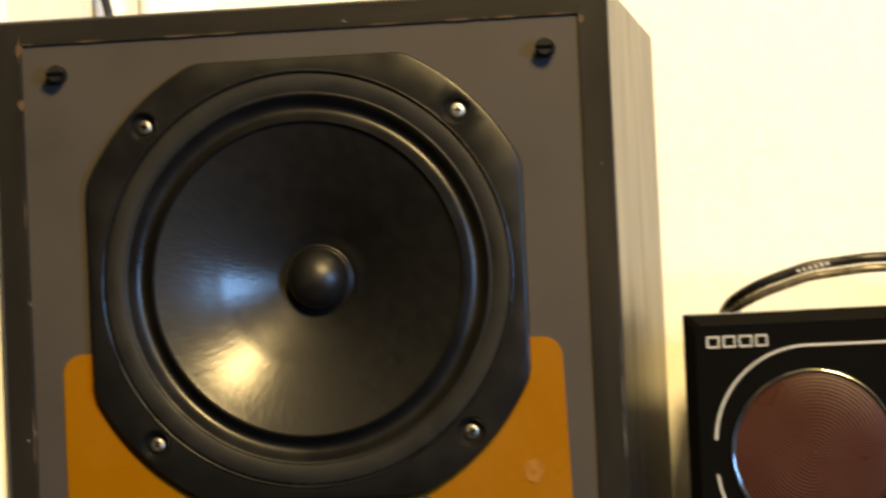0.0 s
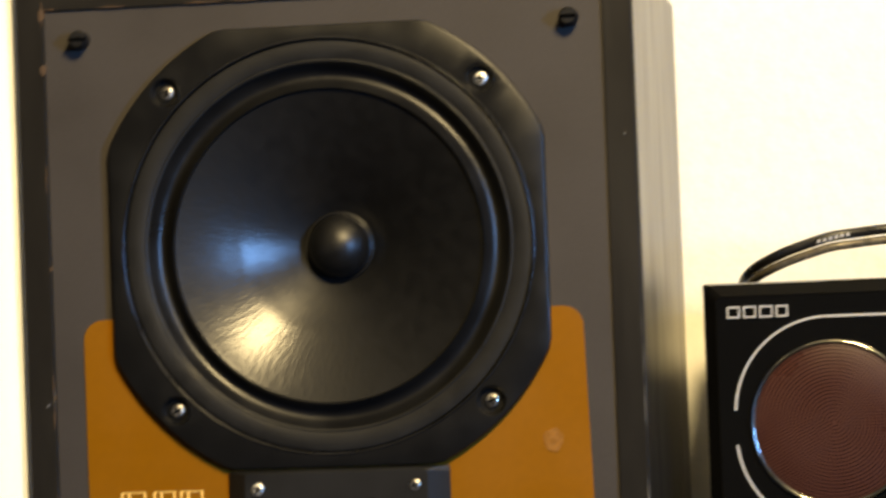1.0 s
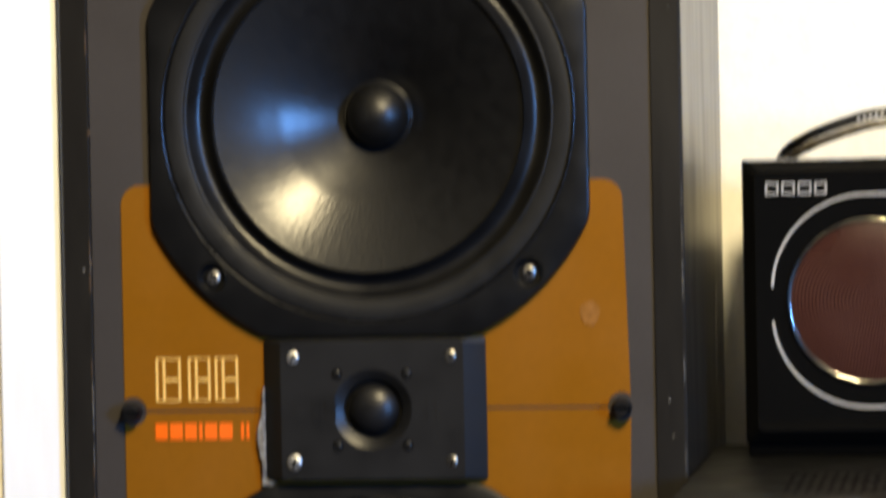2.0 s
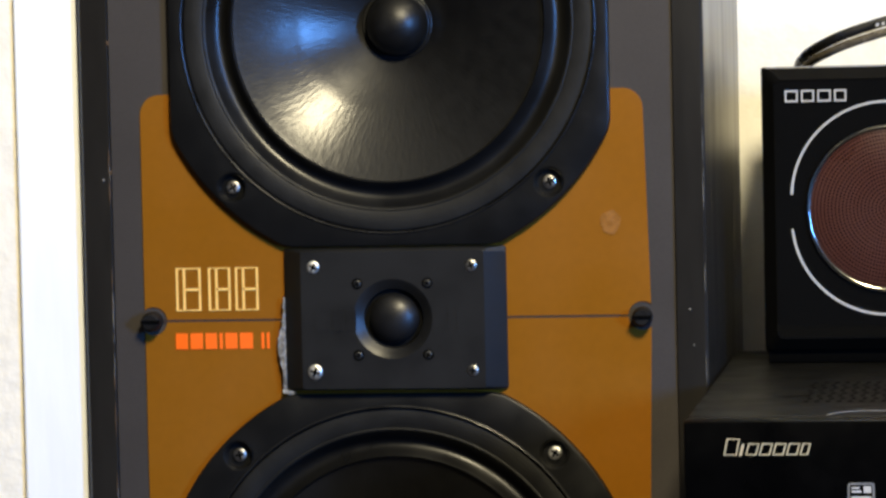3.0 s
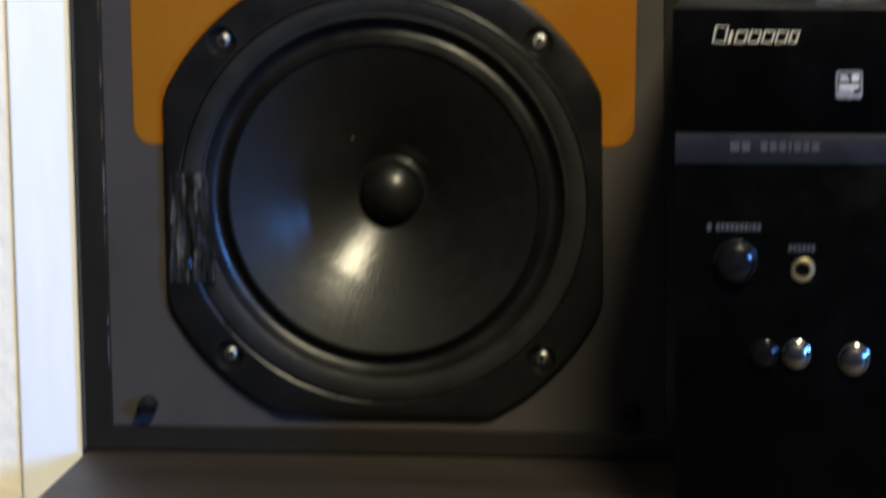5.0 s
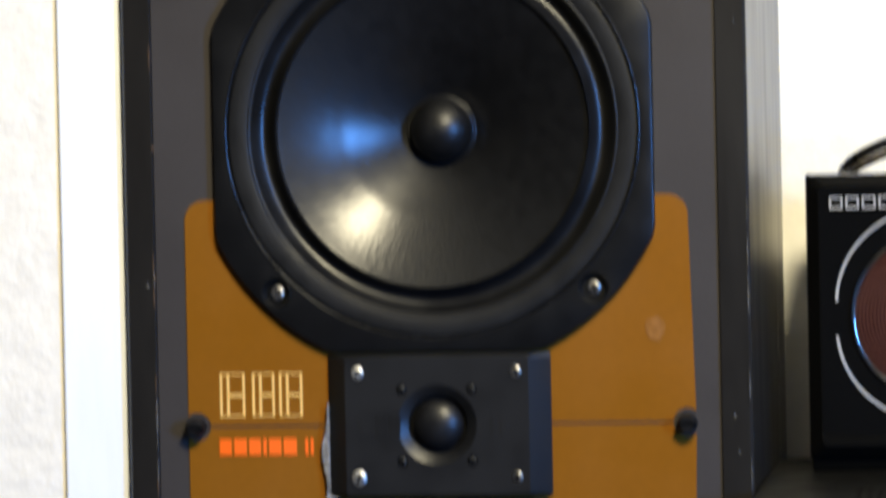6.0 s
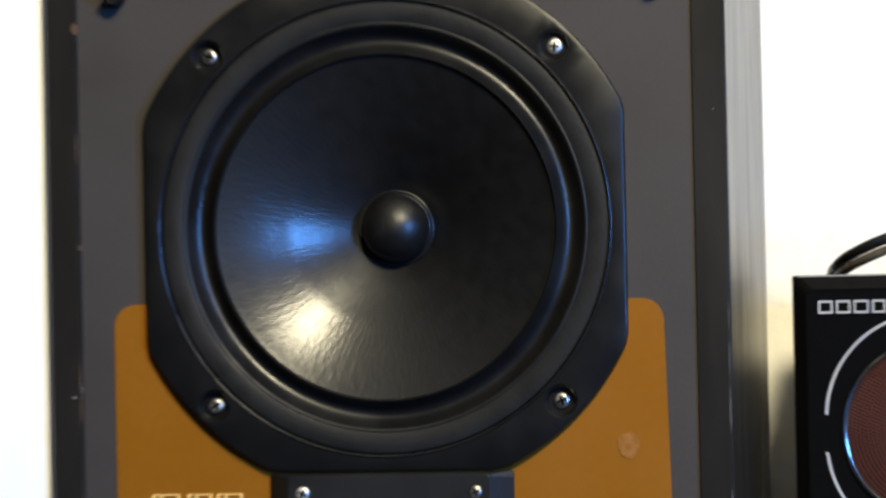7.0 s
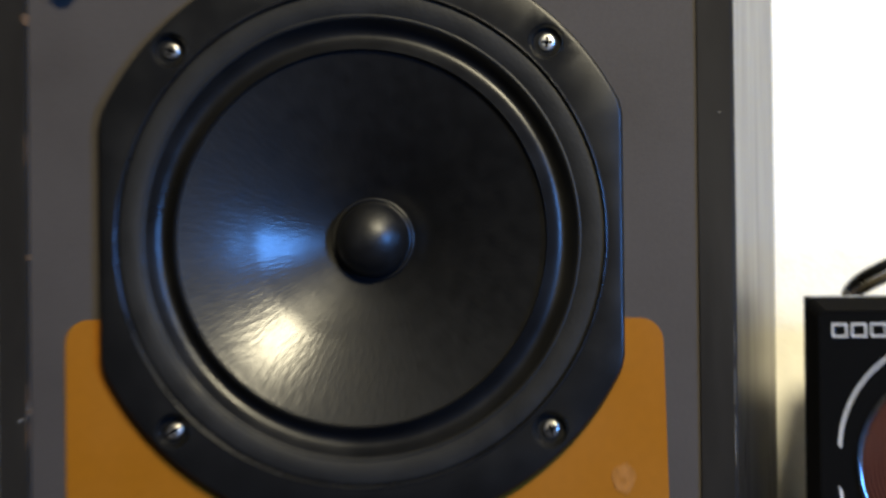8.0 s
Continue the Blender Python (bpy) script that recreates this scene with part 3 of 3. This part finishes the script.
# pale smudge on the label, tape on the lower woofer, chips on the edges
part("smudge", plate([(0.0915 + 0.0042 * math.cos(a) * (1 + 0.10 * math.sin(3 * a)), 0.2745 + 0.0050 * math.sin(a) * (1 + 0.08 * math.cos(5 * a))) for a in [2 * math.pi * k / 24 for k in range(24)]], BY - 0.0008, BY - 0.0006), M["smudge"], spk, "pale scuffed spot", smooth=False)
bm = bmesh.new()
rows = []
for i in range(25):
    z = 0.1225 - 0.0475 * i / 24
    row = []
    for j in range(13):
        u = j / 12
        x = -0.0925 + 0.0006 * math.sin(i * 0.5) + u * 0.0165 + 0.004 * (i / 24) * u
        y = -0.0036 - 0.0012 * abs(noise.noise(Vector((x * 300, z * 120, 3)))) - 0.0006 * noise.noise(Vector((x * 900, z * 300, 1)))
        row.append(bm.verts.new((x, y, z + 0.001 * noise.noise(Vector((u * 6, i * 0.4, 9))))))
    rows.append(row)
for a, b in zip(rows, rows[1:]):
    for k in range(12):
        if k != 5:
            bm.faces.new((a[k], a[k + 1], b[k + 1], b[k]))
bmesh.ops.solidify(bm, geom=bm.faces[:], thickness=0.0003)
part("tape_strip", bm, M["tape"], spk, "crinkled strip of old clear tape with painted pale highlights")
for x, z, r in ((-0.1215, 0.4625, 0.0018), (-0.1212, 0.4390, 0.0017), (-0.1208, 0.3540, 0.0008), (-0.1210, 0.2990, 0.0007), (0.1200, 0.4620, 0.0012)):
    part("edge_chip", plate([(x + r * (1 + 0.15 * math.sin(3 * a + z * 900)) * math.cos(a) * 0.8, z + 1.5 * r * (1 + 0.12 * math.cos(2 * a + z * 500)) * math.sin(a)) for a in [2 * math.pi * k / 14 for k in range(14)]], -0.0003, 0.0002), M["chip"], spk, "bare chipped spot", smooth=False)

# worn veneer along the inner edges of the front, and specks of dust
def worn_edge(along, at, start, end, mat, share, width, seed):
    """Broken slivers of bare wood along one inner edge of the front frame."""
    rng, q = random.Random(seed), start
    while q < end:
        length = rng.uniform(0.003, 0.018)
        if rng.random() < share:
            n, w = 6, width * rng.uniform(0.5, 1.2)
            low, high = [], []
            for i in range(n + 1):
                u = q + length * i / n
                d = w * (0.30 + 0.70 * math.sin(math.pi * i / n)) * rng.uniform(0.7, 1.2)
                for line, off in ((low, -d / 2), (high, d / 2)):
                    line.append((u, at + off) if along == "x" else (at + off, u))
            part("worn_patch", plate(low + high[::-1], -0.00035, 0.0004), mat, spk, smooth=False)
        q += length + rng.uniform(0.0005, 0.005)


worn_edge("x", H - IN + 0.0005, XL + INX, XR - INX, M["chip"], 0.6, 0.0007, 3)
worn_edge("z", XL + INX - 0.0005, 0.03, H - IN, M["chip"], 0.45, 0.0006, 5)
worn_edge("z", XL + INX - 0.0003, 0.03, 0.30, M["dust"], 0.35, 0.00018, 8)
worn_edge("z", XR - 0.0009, 0.03, H - 0.02, M["dust"], 0.25, 0.00016, 9)
rng = random.Random(12)
for x, z, y in ((-0.0345, 0.3990, 0.0125), (-0.0390, 0.3320, 0.0110), (0.0350, 0.3260, 0.0125), (-0.0160, 0.1350, 0.0170), (0.1262, 0.4010, -0.0004), (0.1240, 0.2380, -0.0004), (0.1255, 0.2230, -0.0004), (0.0200, 0.4668, -0.0004), (-0.1240, 0.2960, -0.0004)):
    r = rng.uniform(0.00025, 0.00045)
    speck = plate([(x + r * rng.uniform(0.7, 1.3) * math.cos(a), z + r * rng.uniform(0.7, 1.6) * math.sin(a)) for a in [math.pi / 4 * q for q in range(8)]], y - 0.0003, y)
    part("dust_speck", speck, M["dust"], spk, smooth=False)

# ---- receiver ----
RX0, RX1, RY0, RY1, RZ = 0.1325, 0.50, -0.15, 0.17, 0.2068
rec = empty("receiver", (RX0 + RX1) / 2, 0.0, 0)
tagged(rec, "black metal hi-fi receiver with gloss front on the sideboard", "receiver")
# lid with rows of vent slots
part("lid", box(RX0, RX1, RY0 + 0.012, RY1, RZ - 0.0025, RZ, 0.0008), M["case"], rec, "black perforated metal lid", smooth=False)
part("chassis", box(RX0 + 0.002, RX1 - 0.002, RY0 + 0.013, RY1 - 0.002, 0.012, RZ - 0.0026, 0.001), M["case"], rec, smooth=False)
part("front_panel", box(RX0 - 0.0005, RX1, RY0, RY0 + 0.0125, 0.1605, RZ - 0.0004, 0.0012), M["panel"], rec, "gloss black upper front", smooth=True)
part("control_band", box(RX0 + 0.0004, RX1, RY0 - 0.003, RY0 + 0.0125, 0.1485, 0.1600, 0.0010), M["band"], rec, "dark blue-grey band across the front")
part("lower_panel", box(RX0 + 0.0004, RX1, RY0 - 0.002, RY0 + 0.0125, 0.014, 0.1480, 0.0010), M["panel"], rec, "satin black lower front")
for x in (RX0 + 0.03, RX1 - 0.03):
    for y in (RY0 + 0.04, RY1 - 0.04):
        part("foot", lathe([(0, 0), (0.014, 0), (0.016, 0.012), (0, 0.012)], 0, 0, 24), M["peg"], rec).matrix_world = pose(x, y, 0.0125, 90, 0, 0)
# flat near-black ovals on the lid paint the shaded vent holes
bm = bmesh.new()
for row in range(34):
    for col in range(8):
        x = 0.1745 + row * 0.0043 + 0.0010 * (col % 2)
        y = -0.082 + col * 0.0115
        bm.faces.new([bm.verts.new((x + 0.0012 * math.cos(a), y + 0.0034 * math.sin(a), RZ + 0.0001)) for a in [math.pi / 4 * q for q in range(8)]])
tagged(part("vent_hole", bm, M["hole_shade"], rec, smooth=False), kind="stuff")
# maker's mark as slanted plain bars
x = 0.1466
for k, w in enumerate((0.0052, 0.0016, 0.0044, 0.0044, 0.0044, 0.0044, 0.0034)):
    h = 0.0062 if k == 0 else 0.0044
    z0 = 0.1934 + (x - 0.1466) * 0.0
    lean = 0.0012
    ring_pts = [(x + 0.0004, z0 + 0.0004), (x + w - 0.0004, z0 + 0.0004), (x + w - 0.0004 + lean, z0 + h), (x + 0.0004 + lean, z0 + h)]
    if w < 0.002:
        part("mark_bar", plate([(x, z0), (x + w * 0.6, z0), (x + w * 0.6 + lean, z0 + h), (x + lean, z0 + h)], RY0 - 0.0005, RY0 - 0.0001), M["ink_gold"], rec, smooth=False)
    else:
        part("mark_bar", ribbon(ring_pts, 0.00062, RY0 - 0.0005, RY0 - 0.0001, True), M["ink_gold"], rec, smooth=False)
    x += w + 0.0006
st = part("sticker", plate(rounded(0.1922, 0.2020, 0.1730, 0.1832, 0.0012), RY0 - 0.0005, RY0 - 0.0001), M["sticker"], rec, "small silver foil sticker", smooth=False)
part("sticker_field", plate(rounded(0.1929, 0.2013, 0.1752, 0.1825, 0.0006), RY0 - 0.0007, RY0 - 0.0005), M["panel"], st, smooth=False)
for x0, x1, z0, z1 in ((0.1936, 0.1972, 0.1796, 0.1804), (0.1936, 0.1965, 0.1810, 0.1817), (0.1980, 0.2008, 0.1795, 0.1820), (0.1934, 0.2008, 0.1768, 0.1782), (0.1934, 0.1990, 0.1756, 0.1763)):
    part("sticker_bar", box(x0, x1, RY0 - 0.0009, RY0 - 0.0007, z0, z1), M["ink_white"], st, smooth=False)
# unreadable writing on the band and over the controls, as bars
x = 0.1535
for w in (0.0035, 0.0030, None, 0.0025, 0.0025, 0.0025, 0.0012, 0.0025, 0.0022, 0.0028):
    if w is None:
        x += 0.003
        continue
    part("band_bar", box(x, x + w, RY0 - 0.0034, RY0 - 0.0031, 0.1535, 0.1572), M["ink_grey"], rec, smooth=False)
    x += w + 0.0009
for x0, z0, ws in ((0.1450, 0.1236, (0.0016, None, 0.0013, 0.0012, 0.0013, 0.0013, 0.0013, 0.0012, 0.0013, 0.0006, 0.0013, 0.0013)), (0.1752, 0.1158, (0.0012, 0.0012, 0.0012, 0.0012, 0.0012, 0.0012))):
    x = x0
    for w in ws:
        if w is None:
            x += 0.0012
            continue
        part("caption_bar", box(x, x + w, RY0 - 0.0024, RY0 - 0.0021, z0, z0 + 0.0028), M["ink_grey"], rec, smooth=False)
        x += w + 0.0005


def knob(x, z, r, depth, y0, mat, label):
    ob = part("knob", lathe([(r * 1.14, y0), (r * 1.14, y0 - 0.0006), (r * 1.05, y0 - 0.0009), (r, y0 - 0.0009), (r * 0.98, y0 - depth * 0.55), (r * 0.88, y0 - depth * 0.78), (r * 0.62, y0 - depth * 0.94), (r * 0.30, y0 - depth), (0, y0 - depth)], x, z, 40), mat, rec, label)
    return ob


knob(0.1555, 0.1122, 0.0072, 0.006, RY0 - 0.0021, M["knob"], "round gloss black standby button")
jack = part("headphone_jack", lathe([(0.0026, RY0 + 0.004), (0.0026, RY0 - 0.0034), (0.0030, RY0 - 0.0040), (0.0040, RY0 - 0.0040), (0.0046, RY0 - 0.0034), (0.0046, RY0 - 0.0020)], 0.1804, 0.1092, 32), M["gold"], rec, "gold-plated headphone jack")
# black disc for the shade inside the jack
part("jack_hole", lathe([(0, RY0 - 0.0022), (0.0027, RY0 - 0.0022)], 0.1804, 0.1092, 24), M["hole_shade"], jack)
for x, z, r in ((0.1660, 0.0772, 0.0048), (0.1782, 0.0772, 0.0048), (0.1995, 0.0755, 0.0052)):
    knob(x, z, r, 0.004, RY0 - 0.0021, M["chrome"] if x > 0.17 else M["piano"], "small round metal button" if x > 0.17 else "small round black button")

hair = part("lint_hair", tube([(0.1845, -0.137, RZ + 0.0003), (0.1900, -0.130, RZ + 0.0006), (0.1980, -0.126, RZ + 0.0006), (0.2080, -0.124, RZ + 0.0003)], 0.00013, 6), M["dust"])
tagged(hair, "pale hair lying on the receiver lid", "hair")

# ---- table radio on the receiver ----
QX0, QX1, QY0, QY1, QZ0, QZ1 = 0.1497, 0.368, 0.090, 0.214, 0.2125, 0.3378
rad = empty("table_radio", (QX0 + QX1) / 2, (QY0 + QY1) / 2, RZ)
tagged(rad, "piano black table radio with round maroon speaker on the receiver", "radio")
part("case", box(QX0, QX1, QY0 + 0.0066, QY1, QZ0, QZ1, 0.0010, 2), M["piano"], rad, "gloss black case")
# base in near-black, painting the shade under the case and blocking stray light
part("shade_base", box(QX0 + 0.0012, QX1 - 0.0012, QY0 + 0.0070, QY1 - 0.002, RZ + 0.0002, QZ0 + 0.0005, 0.001), M["hole_shade"], rad)
bm = bmesh.new()
loops = [[bm.verts.new((x, y, z)) for x, z in rounded(QX0 + d, QX1 - d, QZ0 + d, QZ1 - d, 0.003, 5)] for d, y in ((0.0002, QY0 + 0.0072), (0.0006, QY0 + 0.0046), (0.0058, QY0 - 0.0004), (0.0066, QY0 - 0.0002))]
for a, b in zip(loops, loops[1:]):
    for k in range(len(a)):
        bm.faces.new((a[k], a[(k + 1) % len(a)], b[(k + 1) % len(a)], b[k]))
bm.faces.new(loops[-1])
part("fascia", bm, M["piano"], rad, "gloss black bevelled front", smooth=False)
GX, GZ, GR = 0.2057, 0.2750, 0.0360
# silver outline, broken once beside the speaker
arc = [(0.330, 0.3218), (0.2043, 0.3218)] + circle(0.2043, 0.2803, 0.0415, 24, 90, 178, True)
part("outline", ribbon(arc, 0.0010, QY0 - 0.0009, QY0 - 0.0003), M["ink_white"], rad, "thin silver printed outline", smooth=False)
arc = [(0.1628, 0.2665)] + circle(0.2043, 0.2701, 0.0415, 24, 187, 270, True) + [(0.330, 0.2286)]
part("outline", ribbon(arc, 0.0010, QY0 - 0.0009, QY0 - 0.0003), M["ink_white"], rad, "thin silver printed outline", smooth=False)
ring_profile = [(GR - 0.0004 + 0.0011 * math.cos(math.radians(a)), QY0 - 0.0010 - 0.0014 * math.sin(math.radians(a))) for a in range(-30, 211, 24)]
ringp = part("speaker_ring", lathe(ring_profile, GX, GZ, 96), M["chrome"], rad, "thin chrome speaker ring")
grille = part("speaker_grille", lathe([(0, QY0 - 0.0022), (GR * 0.5, QY0 - 0.0020), (GR - 0.0022, QY0 - 0.0014), (GR - 0.0012, QY0 - 0.0010)], GX, GZ, 96), M["maroon"], rad, "maroon perforated metal speaker grille")
# flat near-black spots paint the shade in the grille's perforations
bm = bmesh.new()
for k in range(1, 22):
    rr = 0.0016 * k
    count = int(2 * math.pi * rr / 0.0014)
    for q in range(count):
        a = 2 * math.pi * q / count
        x, z = GX + rr * math.cos(a), GZ + rr * math.sin(a)
        y = QY0 - 0.00245 + 0.0010 * (rr / GR) ** 2
        vs = [bm.verts.new((x + 0.00046 * math.cos(t), y, z + 0.00046 * math.sin(t))) for t in [math.pi / 3 * w for w in range(6)]]
        bm.faces.new(vs)
tagged(part("perforation", bm, M["hole_shade"], grille, smooth=False), kind="stuff")
x = 0.1602
for w in (0.0062, 0.0062, 0.0064, 0.0058):
    part("brand_bar", ribbon([(x + 0.0006, 0.3226), (x + w - 0.0006, 0.3226), (x + w - 0.0006, 0.3270), (x + 0.0006, 0.3270)], 0.0010, QY0 - 0.0013, QY0 - 0.0004, True), M["ink_white"], rad, "silver brand mark bar", smooth=False)
    x += w + 0.0009

# ---- cables ----
for dz, r, mt in ((0, 0.0024, "cable"), (-0.0050, 0.0020, "cable_clear")):
    c = part("audio_cable", tube([(0.1700, 0.222, 0.250), (0.1640, 0.225, 0.310), (0.1610, 0.221, 0.3345 + dz), (0.1655, 0.195, 0.3430 + dz), (0.1780, 0.175, 0.3497 + dz), (0.1940, 0.17, 0.3553 + dz), (0.2120, 0.17, 0.3592 + dz), (0.2500, 0.175, 0.3600 + dz), (0.2900, 0.222, 0.3450 + dz), (0.3000, 0.232, 0.2500), (0.3000, 0.216, 0.0040)], r), M[mt])
    tagged(c, "black twin audio cable looping behind the radio" if mt == "cable" else "smoky clear audio cable looping behind the radio", "cable")
    if mt == "cable":
        for k in range(6):
            u = k / 5
            part("print_bar", box(0.1990 + 0.0135 * u, 0.2004 + 0.0135 * u, 0.1670, 0.1680, 0.3556 + 0.0026 * u, 0.3571 + 0.0026 * u), M["ink_white"], c, smooth=False)
c = part("power_cable", tube([(-0.150, 0.236, 0.80), (-0.1455, 0.236, 0.60), (-0.1412, 0.238, 0.52), (-0.1385, 0.243, 0.48), (-0.139, 0.246, 0.30), (-0.140, 0.246, 0.003)], 0.0024), M["cable"])
tagged(c, "black power cable hanging behind the loudspeaker", "cable")
